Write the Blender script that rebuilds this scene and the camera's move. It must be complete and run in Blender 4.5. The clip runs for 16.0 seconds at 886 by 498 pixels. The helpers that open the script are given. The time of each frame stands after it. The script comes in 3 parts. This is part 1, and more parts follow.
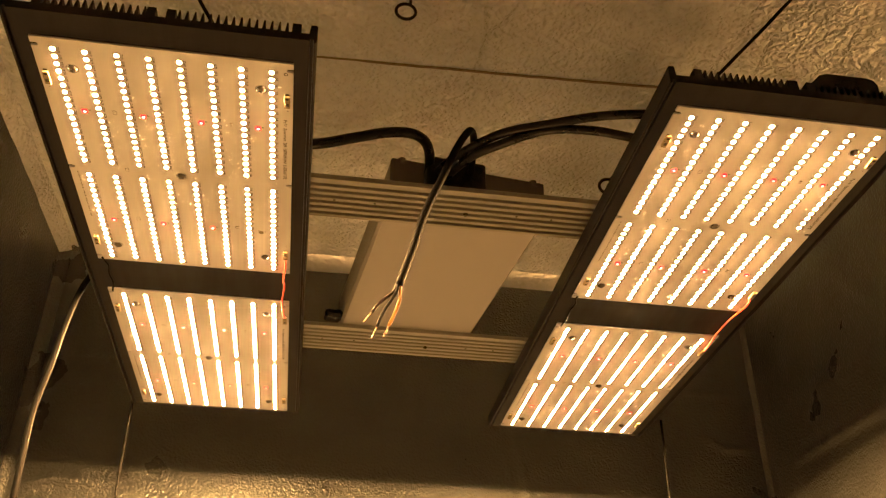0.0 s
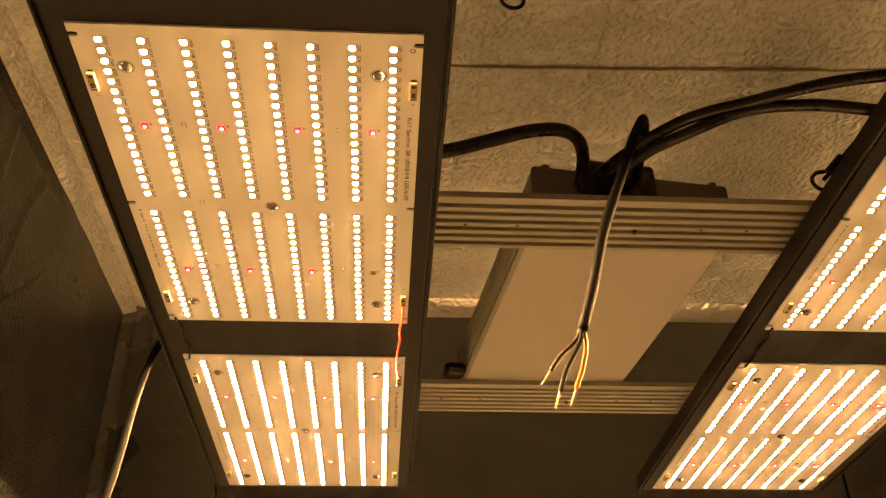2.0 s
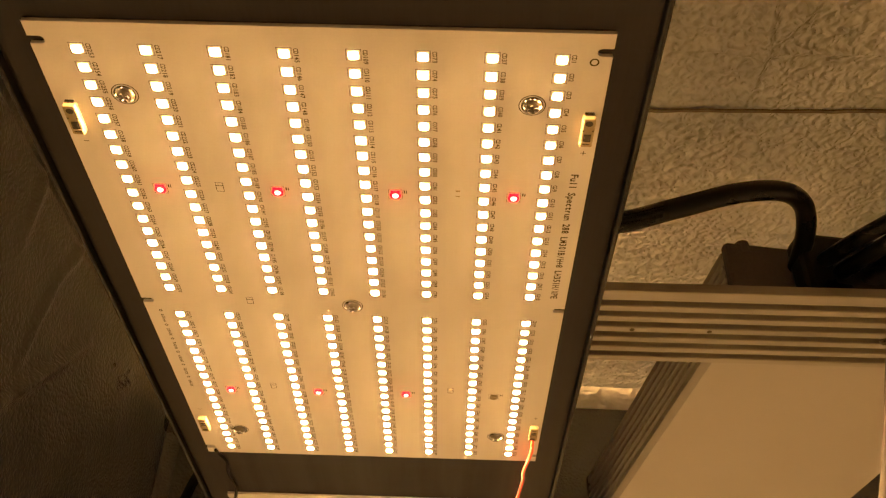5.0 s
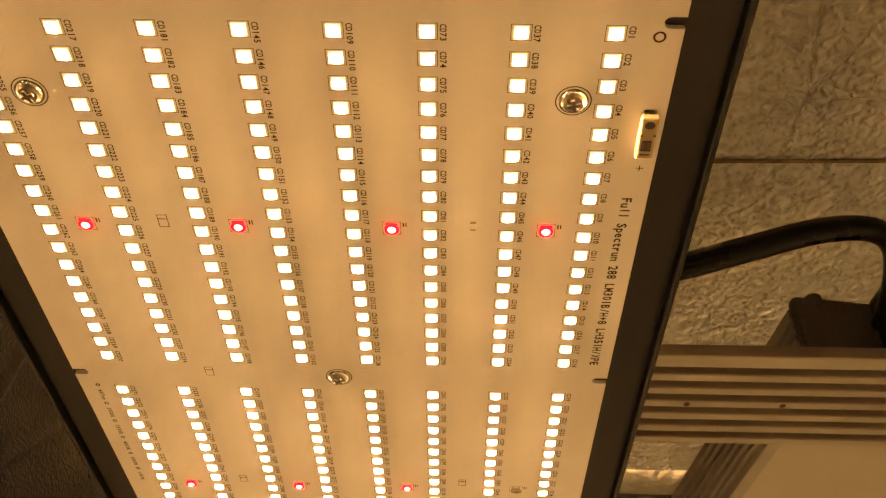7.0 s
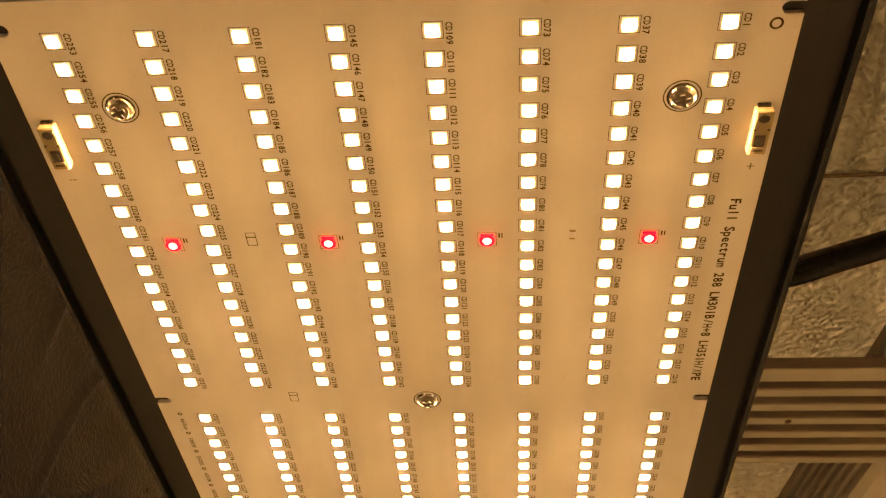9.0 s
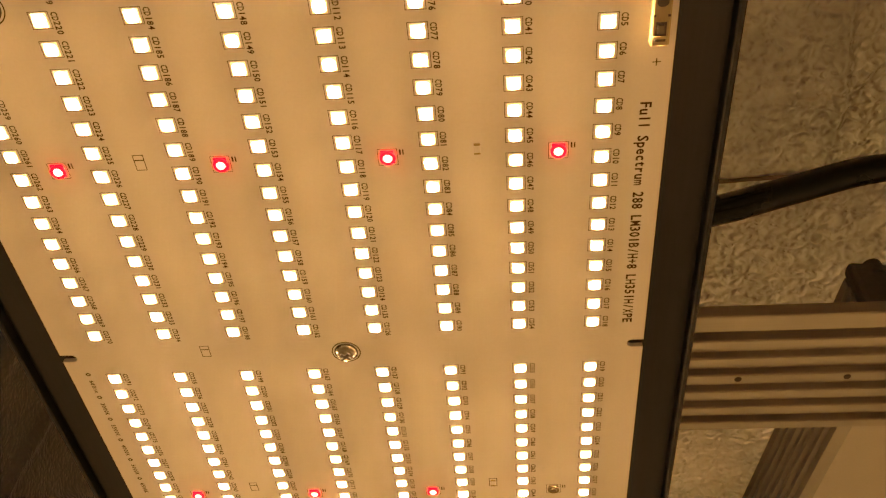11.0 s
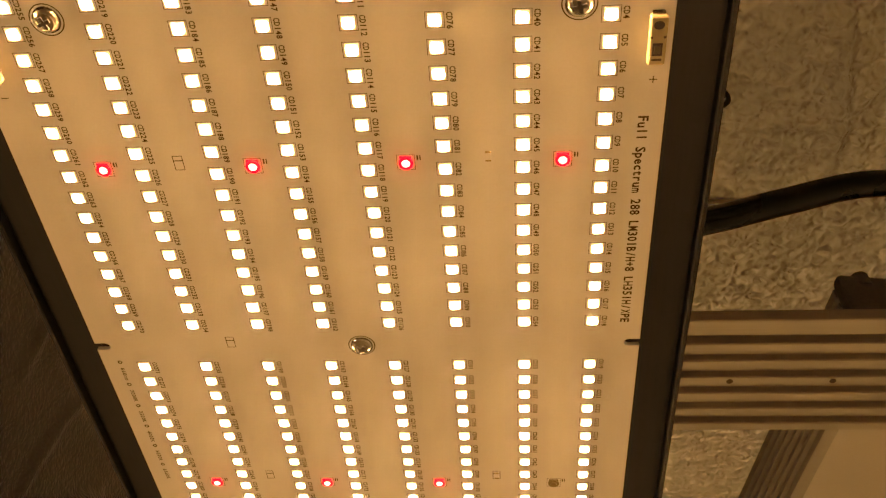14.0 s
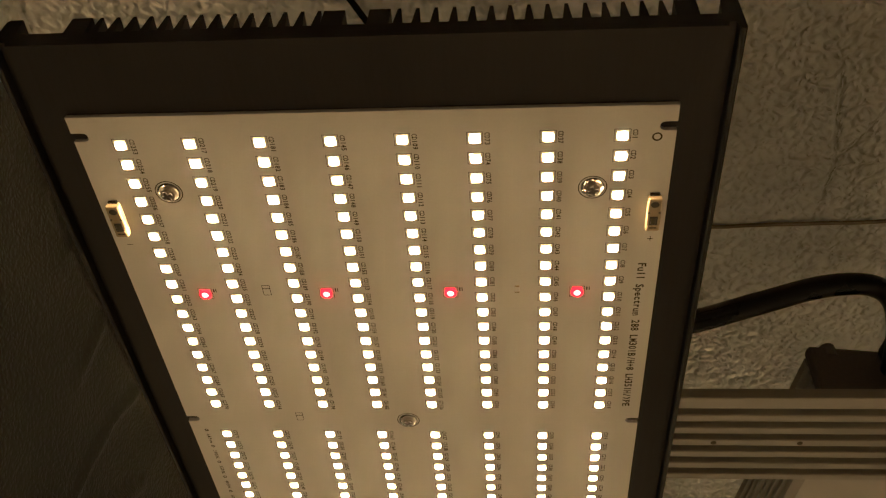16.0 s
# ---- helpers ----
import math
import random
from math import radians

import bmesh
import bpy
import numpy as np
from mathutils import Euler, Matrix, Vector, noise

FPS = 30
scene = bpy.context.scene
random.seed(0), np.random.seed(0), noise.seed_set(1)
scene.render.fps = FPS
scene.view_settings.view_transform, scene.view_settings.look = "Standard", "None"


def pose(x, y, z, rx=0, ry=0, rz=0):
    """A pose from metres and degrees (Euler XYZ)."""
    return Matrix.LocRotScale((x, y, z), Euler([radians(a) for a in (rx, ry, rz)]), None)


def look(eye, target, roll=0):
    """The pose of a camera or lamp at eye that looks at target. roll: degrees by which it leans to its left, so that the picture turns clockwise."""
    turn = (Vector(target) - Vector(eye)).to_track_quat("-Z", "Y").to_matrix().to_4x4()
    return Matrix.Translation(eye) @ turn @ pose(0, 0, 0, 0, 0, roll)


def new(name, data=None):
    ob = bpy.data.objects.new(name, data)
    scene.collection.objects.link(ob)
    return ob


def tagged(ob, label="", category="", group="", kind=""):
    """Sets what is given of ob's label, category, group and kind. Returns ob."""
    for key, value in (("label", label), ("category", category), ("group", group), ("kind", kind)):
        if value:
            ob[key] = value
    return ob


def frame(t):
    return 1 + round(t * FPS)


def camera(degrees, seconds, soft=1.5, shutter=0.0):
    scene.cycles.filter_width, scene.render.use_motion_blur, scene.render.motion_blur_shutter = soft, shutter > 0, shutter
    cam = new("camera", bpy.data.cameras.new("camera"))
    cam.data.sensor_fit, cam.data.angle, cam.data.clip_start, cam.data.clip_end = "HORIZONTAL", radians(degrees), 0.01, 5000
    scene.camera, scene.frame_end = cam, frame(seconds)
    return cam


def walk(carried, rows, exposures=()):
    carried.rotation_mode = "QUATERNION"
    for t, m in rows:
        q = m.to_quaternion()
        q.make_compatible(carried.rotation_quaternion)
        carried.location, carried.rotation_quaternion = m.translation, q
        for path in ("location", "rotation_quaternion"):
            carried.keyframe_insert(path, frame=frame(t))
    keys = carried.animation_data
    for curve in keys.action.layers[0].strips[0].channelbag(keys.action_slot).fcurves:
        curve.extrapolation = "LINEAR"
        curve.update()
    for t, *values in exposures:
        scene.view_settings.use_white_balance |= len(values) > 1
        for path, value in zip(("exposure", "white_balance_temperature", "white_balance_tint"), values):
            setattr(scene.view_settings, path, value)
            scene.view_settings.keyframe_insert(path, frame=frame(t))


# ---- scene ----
cam = camera(51.3, 16.0, soft=1.25)
EXPOSURES = [
    (0.0, 0.45, 6500, 10), (2.5, 0.57, 6500, 10), (4.0, 0.57, 6500, 10), (7.0, 0.32, 6500, 10), (8.0, 0.3, 6500, 10), (10.5, 0.22, 6500, 10), (13.0, 0.15, 6500, 10), (14.1, 0.1, 6500, 10),
    (14.5, -0.6, 6600, 10), (15.0, -1.45, 5850, 10), (15.2, -1.78, 5500, 10), (15.5, -1.42, 5250, 9), (16.0, -0.53, 4600, 0),
]
PATH = [
    (0, (0.037, -0.488, 1.149), (0.279, 1.185, 2.217), 0.6),
    (0.5, (0.024, -0.453, 1.173), (0.261, 1.198, 2.276), 0.5),
    (1, (0.003, -0.398, 1.201), (0.221, 1.244, 2.321), -0.8),
    (1.5, (-0.012, -0.349, 1.225), (0.155, 1.298, 2.348), -1.2),
    (2, (-0.015, -0.323, 1.247), (0.104, 1.318, 2.385), -1.1),
    (2.5, (-0.015, -0.296, 1.282), (0.054, 1.334, 2.439), -0.6),
    (3, (-0.023, -0.263, 1.31), (-0.028, 1.366, 2.471), 0.4),
    (3.5, (-0.03, -0.236, 1.324), (-0.043, 1.389, 2.49), 0.7),
    (4, (-0.035, -0.217, 1.338), (-0.051, 1.4, 2.515), 0.7),
    (4.2, (-0.038, -0.208, 1.347), (-0.057, 1.403, 2.531), 1.1),
    (6.3, (-0.05, -0.129, 1.412), (-0.083, 1.379, 2.725), 2.6),
    (6.5, (-0.051, -0.12, 1.414), (-0.088, 1.382, 2.734), 2.4),
    (7, (-0.049, -0.111, 1.423), (-0.082, 1.355, 2.784), 1.8),
    (7.5, (-0.048, -0.115, 1.427), (-0.096, 1.319, 2.821), 1.7),
    (8, (-0.059, -0.113, 1.424), (-0.147, 1.312, 2.824), 2.3),
    (8.2, (-0.066, -0.111, 1.425), (-0.174, 1.318, 2.82), 2.8),
    (10.3, (-0.05, -0.075, 1.42), (-0.176, 1.266, 2.898), 2.6),
    (10.5, (-0.046, -0.071, 1.418), (-0.17, 1.263, 2.903), 2.5),
    (11, (-0.039, -0.063, 1.413), (-0.173, 1.261, 2.906), 2.3),
    (11.5, (-0.039, -0.058, 1.411), (-0.17, 1.223, 2.941), 2.1),
    (12, (-0.036, -0.048, 1.397), (-0.173, 1.231, 2.928), 2.2),
    (12.5, (-0.029, -0.055, 1.392), (-0.173, 1.232, 2.915), 2.3),
    (13, (-0.031, -0.066, 1.392), (-0.174, 1.232, 2.908), 2.7),
    (13.5, (-0.036, -0.071, 1.394), (-0.185, 1.224, 2.911), 3.7),
    (14, (-0.039, -0.072, 1.394), (-0.188, 1.218, 2.915), 4.1),
    (14.5, (-0.035, -0.081, 1.392), (-0.19, 1.209, 2.913), 4.4),
    (15, (-0.04, -0.093, 1.392), (-0.194, 1.212, 2.899), 4.2),
    (15.5, (-0.035, -0.11, 1.386), (-0.206, 1.218, 2.871), 4.9),
    (16, (-0.045, -0.151, 1.382), (-0.204, 1.206, 2.842), 4.3),
]
walk(cam, [(t, look(eye, target, roll)) for t, eye, target, roll in PATH], EXPOSURES)

# world: a dark room; all the light comes from the LED boards
world = bpy.data.worlds.new("world")
scene.world = world
world.use_nodes = True
world.node_tree.nodes["Background"].inputs[0].default_value = (0.02, 0.015, 0.01, 1)
world.node_tree.nodes["Background"].inputs[1].default_value = 0.3
LED_POWER = 3250.0
LED_COLOUR = (1.0, 0.512, 0.163)

# the tent, in metres: walls, ceiling, opening
X0, X1, Y0, Y1, ZC = -0.424, 0.777, -0.28, 0.886, 1.967
XF = -0.400  # the west wall leans in towards the far corner
BOARD_Z = 1.60


# ---- materials ----
def material(name, colour, rough=0.5, metal=0.0, emit=None, power=0.0, gloss=0.5):
    m = bpy.data.materials.new(name)
    m.use_nodes = True
    b = m.node_tree.nodes["Principled BSDF"]
    b.inputs["Base Color"].default_value = (*colour, 1)
    b.inputs["Roughness"].default_value = rough
    b.inputs["Metallic"].default_value = metal
    b.inputs["Specular IOR Level"].default_value = gloss
    if emit:
        b.inputs["Emission Color"].default_value = (*emit, 1)
        b.inputs["Emission Strength"].default_value = power
    return m


def grained(m, fine, coarse, bump=0.1, distance=0.001, spread=0.15, stretch=(1, 1, 1), rough_spread=0.12):
    """Grain at two scales: colour, roughness and fine relief."""
    t = m.node_tree
    n, l = t.nodes, t.links
    b = n["Principled BSDF"]
    base = tuple(b.inputs["Base Color"].default_value)
    rough = b.inputs["Roughness"].default_value
    tc = n.new("ShaderNodeTexCoord")
    mp = n.new("ShaderNodeMapping")
    mp.inputs["Scale"].default_value = stretch
    l.new(tc.outputs["Object"], mp.inputs["Vector"])
    tex = []
    for scale in (fine, coarse):
        k = n.new("ShaderNodeTexNoise")
        k.inputs["Scale"].default_value = scale
        k.inputs["Detail"].default_value = 4
        l.new(mp.outputs["Vector"], k.inputs["Vector"])
        tex.append(k)
    mix = n.new("ShaderNodeMath")
    mix.operation = "ADD"
    l.new(tex[0].outputs["Fac"], mix.inputs[0])
    l.new(tex[1].outputs["Fac"], mix.inputs[1])
    ramp = n.new("ShaderNodeMapRange")
    ramp.inputs["From Min"].default_value, ramp.inputs["From Max"].default_value = 0.65, 1.35
    ramp.inputs["To Min"].default_value, ramp.inputs["To Max"].default_value = 1 - spread, 1 + spread
    l.new(mix.outputs[0], ramp.inputs["Value"])
    col = n.new("ShaderNodeVectorMath")
    col.operation = "SCALE"
    col.inputs[0].default_value = base[:3]
    l.new(ramp.outputs[0], col.inputs["Scale"])
    l.new(col.outputs[0], b.inputs["Base Color"])
    rr = n.new("ShaderNodeMapRange")
    rr.inputs["From Min"].default_value, rr.inputs["From Max"].default_value = 0.3, 0.7
    rr.inputs["To Min"].default_value, rr.inputs["To Max"].default_value = max(0.05, rough - rough_spread), min(1, rough + rough_spread)
    l.new(tex[1].outputs["Fac"], rr.inputs["Value"])
    l.new(rr.outputs[0], b.inputs["Roughness"])
    bp = n.new("ShaderNodeBump")
    bp.inputs["Strength"].default_value, bp.inputs["Distance"].default_value = bump, distance
    l.new(tex[0].outputs["Fac"], bp.inputs["Height"])
    l.new(bp.outputs[0], b.inputs["Normal"])
    return m


def foil(name, colour, rough, cell, emboss, metal=0.9, waves=0.32):
    """Silver reflective tent lining: pebble emboss, soft creases, dull patches."""
    m = material(name, colour, rough, metal)
    t = m.node_tree
    n, l = t.nodes, t.links
    b = n["Principled BSDF"]
    tc = n.new("ShaderNodeTexCoord")
    vo = n.new("ShaderNodeTexVoronoi")
    vo.feature = "SMOOTH_F1"
    vo.inputs["Scale"].default_value = 1 / cell
    wob = n.new("ShaderNodeTexNoise")
    wob.inputs["Scale"].default_value = 60
    add = n.new("ShaderNodeVectorMath")
    add.operation = "MULTIPLY_ADD"
    add.inputs[1].default_value = (0.012, 0.012, 0.012)
    l.new(tc.outputs["Object"], wob.inputs["Vector"])
    l.new(wob.outputs["Color"], add.inputs[0])
    l.new(tc.outputs["Object"], add.inputs[2])
    l.new(add.outputs[0], vo.inputs["Vector"])
    big = n.new("ShaderNodeTexNoise")
    big.inputs["Scale"].default_value, big.inputs["Detail"].default_value = 9, 5
    l.new(tc.outputs["Object"], big.inputs["Vector"])
    b1 = n.new("ShaderNodeBump")
    b1.inputs["Strength"].default_value, b1.inputs["Distance"].default_value = waves, 0.008
    l.new(big.outputs["Fac"], b1.inputs["Height"])
    b2 = n.new("ShaderNodeBump")
    b2.inputs["Strength"].default_value, b2.inputs["Distance"].default_value = emboss, cell * 0.9
    l.new(vo.outputs["Distance"], b2.inputs["Height"])
    l.new(b1.outputs[0], b2.inputs["Normal"])
    l.new(b2.outputs[0], b.inputs["Normal"])
    rr = n.new("ShaderNodeMapRange")
    rr.inputs["From Min"].default_value, rr.inputs["From Max"].default_value = 0.3, 0.7
    rr.inputs["To Min"].default_value, rr.inputs["To Max"].default_value = rough - 0.07, rough + 0.1
    l.new(big.outputs["Fac"], rr.inputs["Value"])
    l.new(rr.outputs[0], b.inputs["Roughness"])
    ramp = n.new("ShaderNodeMapRange")
    ramp.inputs["From Min"].default_value, ramp.inputs["From Max"].default_value = 0.3, 0.7
    ramp.inputs["To Min"].default_value, ramp.inputs["To Max"].default_value = 0.85, 1.05
    l.new(big.outputs["Fac"], ramp.inputs["Value"])
    col = n.new("ShaderNodeVectorMath")
    col.operation = "SCALE"
    col.inputs[0].default_value = colour
    l.new(ramp.outputs[0], col.inputs["Scale"])
    l.new(col.outputs[0], b.inputs["Base Color"])
    return m


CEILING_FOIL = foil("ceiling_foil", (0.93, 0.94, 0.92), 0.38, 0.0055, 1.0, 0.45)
HEM_FOIL = foil("hem_foil", (0.90, 0.88, 0.84), 0.30, 0.009, 0.3, 0.75)
# The walls' shade is put into this dark base colour of the silver lining.
SHADED_WALL_FOIL = foil("shaded_wall_foil", (0.118, 0.125, 0.125), 0.33, 0.0034, 0.40, 0.55, 0.14)
FLOOR_SHEET = foil("floor_sheet", (0.88, 0.87, 0.85), 0.5, 0.006, 0.3, 0.1)
# Dark colour for the shaded groove between ceiling panels.
SEAM_SHADE = grained(material("seam_shade", (0.28, 0.24, 0.18), 0.8), 900, 60, 0.3, 0.0005)
PLASTER = grained(material("plaster", (0.8, 0.78, 0.74), 0.8), 60, 4, 0.2)
FLOORBOARD = grained(material("room_floor", (0.2, 0.16, 0.12), 0.6), 40, 3, 0.2)
ANODISED = grained(material("black_anodised", (0.0085, 0.0078, 0.007), 0.5, 0.1, gloss=0.28), 900, 30, 0.08, 0.0003, 0.2, (1, 0.05, 1))
ALUMINIUM = grained(material("brushed_aluminium", (0.35, 0.336, 0.308), 0.38, 0.75), 1500, 25, 0.1, 0.0003, 0.08, (0.02, 1, 1))
CASE = grained(material("driver_case", (0.39, 0.372, 0.345), 0.5, 0.4), 1600, 20, 0.12, 0.0003, 0.06)
CAP = grained(material("driver_end_cap", (0.11, 0.10, 0.09), 0.6), 700, 40, 0.1, 0.0004)
BLACK_RUBBER = grained(material("black_rubber", (0.006, 0.0055, 0.005), 0.32, gloss=0.25), 500, 40, 0.05, 0.0003)
ROPE = grained(material("black_rope", (0.005, 0.005, 0.0045), 0.85, gloss=0.1), 900, 60, 0.4, 0.0006)
MASK = grained(material("white_solder_mask", (0.50, 0.49, 0.472), 0.55), 1200, 12, 0.03, 0.0002, 0.03)
INK = material("printed_ink", (0.038, 0.027, 0.018), 0.7, gloss=0.2)
# Slight warm emission on the package stands in for each chip's halo.
GLOWING_PACKAGE = material("glowing_led_package", (0.82, 0.78, 0.66), 0.4, 0, (1.0, 0.62, 0.24), 0.7)
PHOSPHOR = material("lit_phosphor", (0.9, 0.8, 0.4), 0.5, 0, LED_COLOUR, LED_POWER)
RED_DIE = material("lit_red_die", (0.8, 0.15, 0.1), 0.4, 0, (1.0, 0.11, 0.085), 12.0)
# Red emission over an enlarged package imitates the glow around the die.
RED_BODY = material("lit_red_package", (0.6, 0.015, 0.012), 0.45, 0, (1.0, 0.0, 0.004), 8.0, 0.2)
DEAD = material("unlit_package", (0.12, 0.09, 0.05), 0.35)
CREAM = grained(material("cream_plastic", (0.26, 0.21, 0.125), 0.55, gloss=0.12), 600, 80, 0.05, 0.0003, 0.05)
# Dark colour put where slots and openings would lie in shade.
SHADOWED = material("recess_shade", (0.03, 0.025, 0.02), 0.7)
STEEL = grained(material("nickel_steel", (0.075, 0.068, 0.055), 0.25, 1.0), 900, 90, 0.05, 0.0003, 0.1)
RED_WIRE = material("red_silicone", (0.62, 0.05, 0.015), 0.45)
BROWN_WIRE = material("brown_pvc", (0.012, 0.004, 0.002), 0.5, gloss=0.1)
BLACK_WIRE = material("black_pvc", (0.004, 0.004, 0.004), 0.5, gloss=0.05)
YELLOW_WIRE = material("yellow_pvc", (0.22, 0.10, 0.004), 0.5, gloss=0.1)
COPPER = material("tinned_copper", (0.24, 0.17, 0.11), 0.5, 0.8)


# ---- mesh helpers ----
def finish(bm, name, mats, smooth=False):
    me = bpy.data.meshes.new(name)
    bm.normal_update()
    bm.to_mesh(me)
    bm.free()
    for m in mats if isinstance(mats, (list, tuple)) else [mats]:
        me.materials.append(m)
    if smooth:
        for p in me.polygons:
            p.use_smooth = True
    return me


def part(name, bm, mats, parent=None, label="", smooth=False, m=None):
    """Links a bmesh, or a mesh, as one object under a thing or a part."""
    me = finish(bm, name, mats, smooth) if isinstance(bm, bmesh.types.BMesh) else bm
    ob = new(name, me)
    if parent:
        ob.parent = parent
    if m is not None:
        ob.matrix_basis = m
    return tagged(ob, label)


def add_box(bm, x0, x1, y0, y1, z0, z1, bevel=0.0, mat=0, segments=1):
    r = bmesh.ops.create_cube(bm, size=1)
    bmesh.ops.transform(bm, verts=r["verts"], matrix=Matrix.Translation(((x0 + x1) / 2, (y0 + y1) / 2, (z0 + z1) / 2)) @ Matrix.Diagonal((x1 - x0, y1 - y0, z1 - z0, 1)))
    faces = {f for v in r["verts"] for f in v.link_faces}
    for f in faces:
        f.material_index = mat
    if bevel:
        edges = {e for v in r["verts"] for e in v.link_edges}
        b = bmesh.ops.bevel(bm, geom=list(edges), offset=bevel, segments=segments, affect="EDGES", profile=0.5)
        for f in b["faces"]:
            f.material_index = mat
    return bm


def box(*a, **k):
    return add_box(bmesh.new(), *a, **k)


def add_prism(bm, outline, axis, a, b, mat=0):
    """Extrudes a closed outline along x or y. The outline is (y, z) or (x, z)."""
    def at(p, d):
        return (d, p[0], p[1]) if axis == "x" else (p[0], d, p[1])
    va = [bm.verts.new(at(p, a)) for p in outline]
    vb = [bm.verts.new(at(p, b)) for p in outline]
    k = len(outline)
    fs = [bm.faces.new(va), bm.faces.new(vb[::-1])]
    for i in range(k):
        fs.append(bm.faces.new((va[i], vb[i], vb[(i + 1) % k], va[(i + 1) % k])))
    for f in fs:
        f.material_index = mat
    bmesh.ops.recalc_face_normals(bm, faces=fs)
    return bm


def add_cone(bm, x, y, z0, z1, r0, r1, segments=16, mat=0):
    r = bmesh.ops.create_cone(bm, cap_ends=True, segments=segments, radius1=r0, radius2=r1, depth=abs(z1 - z0))
    turn = Matrix() if z1 > z0 else pose(0, 0, 0, 180)
    bmesh.ops.transform(bm, verts=r["verts"], matrix=Matrix.Translation((x, y, (z0 + z1) / 2)) @ turn)
    for v in r["verts"]:
        for f in v.link_faces:
            f.material_index = mat
    return bm


def smooth_line(points, steps=8):
    """Catmull-Rom through the points."""
    p = [Vector(q) for q in points]
    p = [2 * p[0] - p[1]] + p + [2 * p[-1] - p[-2]]
    out = []
    for i in range(1, len(p) - 2):
        for k in range(steps):
            t = k / steps
            out.append(0.5 * ((2 * p[i]) + (p[i + 1] - p[i - 1]) * t + (2 * p[i - 1] - 5 * p[i] + 4 * p[i + 1] - p[i + 2]) * t * t + (3 * p[i] - p[i - 1] - 3 * p[i + 1] + p[i + 2]) * t ** 3))
    return out + [p[-2]]


def tube(points, radius, sides=10, steps=8, bm=None, twist=0.0, flat=1.0):
    """A round cord through the points; twist gives a laid rope its strands."""
    bm = bm or bmesh.new()
    line = smooth_line(points, steps) if steps else [Vector(q) for q in points]
    rings, up = [], Vector((0.31, 0.22, 0.93))
    for i, c in enumerate(line):
        d = (line[min(i + 1, len(line) - 1)] - line[max(i - 1, 0)]).normalized()
        s = d.cross(up).normalized()
        u = s.cross(d).normalized()
        up = u
        ring = []
        for k in range(sides):
            a = 2 * math.pi * k / sides
            r = radius * (1 + (twist * math.cos(3 * a + i * 1.1) if twist else 0))
            ring.append(bm.verts.new(c + (s * math.cos(a) * flat + u * math.sin(a)) * r))
        rings.append(ring)
    for a, b in zip(rings, rings[1:]):
        for k in range(sides):
            bm.faces.new((a[k], a[(k + 1) % sides], b[(k + 1) % sides], b[k]))
    bm.faces.new(rings[0][::-1])
    bm.faces.new(rings[-1])
    return bm


def thing(name, at, label, category, group=""):
    e = new(name)
    e.location = at
    e.empty_display_size = 0.02
    return tagged(e, label, category, group)


GLYPHS = {}


def glyph(ch):
    if ch not in GLYPHS:
        cu = bpy.data.curves.new("glyph", "FONT")
        cu.body, cu.size, cu.resolution_u, cu.offset = ch, 1.0, 2, 0.022
        ob = bpy.data.objects.new("glyph", cu)
        scene.collection.objects.link(ob)
        dg = bpy.context.evaluated_depsgraph_get()
        me = bpy.data.meshes.new_from_object(ob.evaluated_get(dg))
        vs = [tuple(v.co) for v in me.vertices]
        fs = [tuple(p.vertices) for p in me.polygons]
        xs = [v[0] for v in vs] or [0]
        mid = (min(xs) + max(xs)) / 2
        GLYPHS[ch] = ([(v[0] - mid, v[1]) for v in vs], fs, max(xs) - min(xs))
        bpy.data.objects.remove(ob)
        bpy.data.curves.remove(cu)
        bpy.data.meshes.remove(me)
    return GLYPHS[ch]


class Print:
    """Flat printed marks on a board's underside, gathered into one mesh."""

    def __init__(self, z):
        self.v, self.f, self.z = [], [], z

    def quad(self, x0, x1, y0, y1):
        i = len(self.v)
        self.v += [(x0, y0, self.z), (x0, y1, self.z), (x1, y1, self.z), (x1, y0, self.z)]
        self.f.append((i, i + 1, i + 2, i + 3))

    def border(self, x0, x1, y0, y1, w):
        self.quad(x0, x1, y0, y0 + w)
        self.quad(x0, x1, y1 - w, y1)
        self.quad(x0, x0 + w, y0 + w, y1 - w)
        self.quad(x1 - w, x1, y0 + w, y1 - w)

    def ring(self, x, y, r, w, k=28):
        i = len(self.v)
        for j in range(k):
            a = 2 * math.pi * j / k
            for q in (r, r + w):
                self.v.append((x + q * math.cos(a), y + q * math.sin(a), self.z))
        for j in range(k):
            a, b = i + 2 * j, i + 2 * ((j + 1) % k)
            self.f.append((a, b, b + 1, a + 1))

    def text(self, s, x, y, height, step):
        """Reads towards +y, with the letters' tops towards +x."""
        size = height / 0.7
        for j, ch in enumerate(s):
            if ch == " ":
                continue
            vs, fs, w = glyph(ch)
            squeeze = min(1.0, step * 0.86 / (w * size))
            i = len(self.v)
            cy = y + (j + 0.5) * step
            self.v += [(x + b * size, cy + a * size * squeeze, self.z) for a, b in vs]
            self.f += [tuple(i + q for q in f) for f in fs]

    def mesh(self, name):
        me = bpy.data.meshes.new(name)
        me.from_pydata(self.v, [], self.f)
        me.materials.append(INK)
        return me


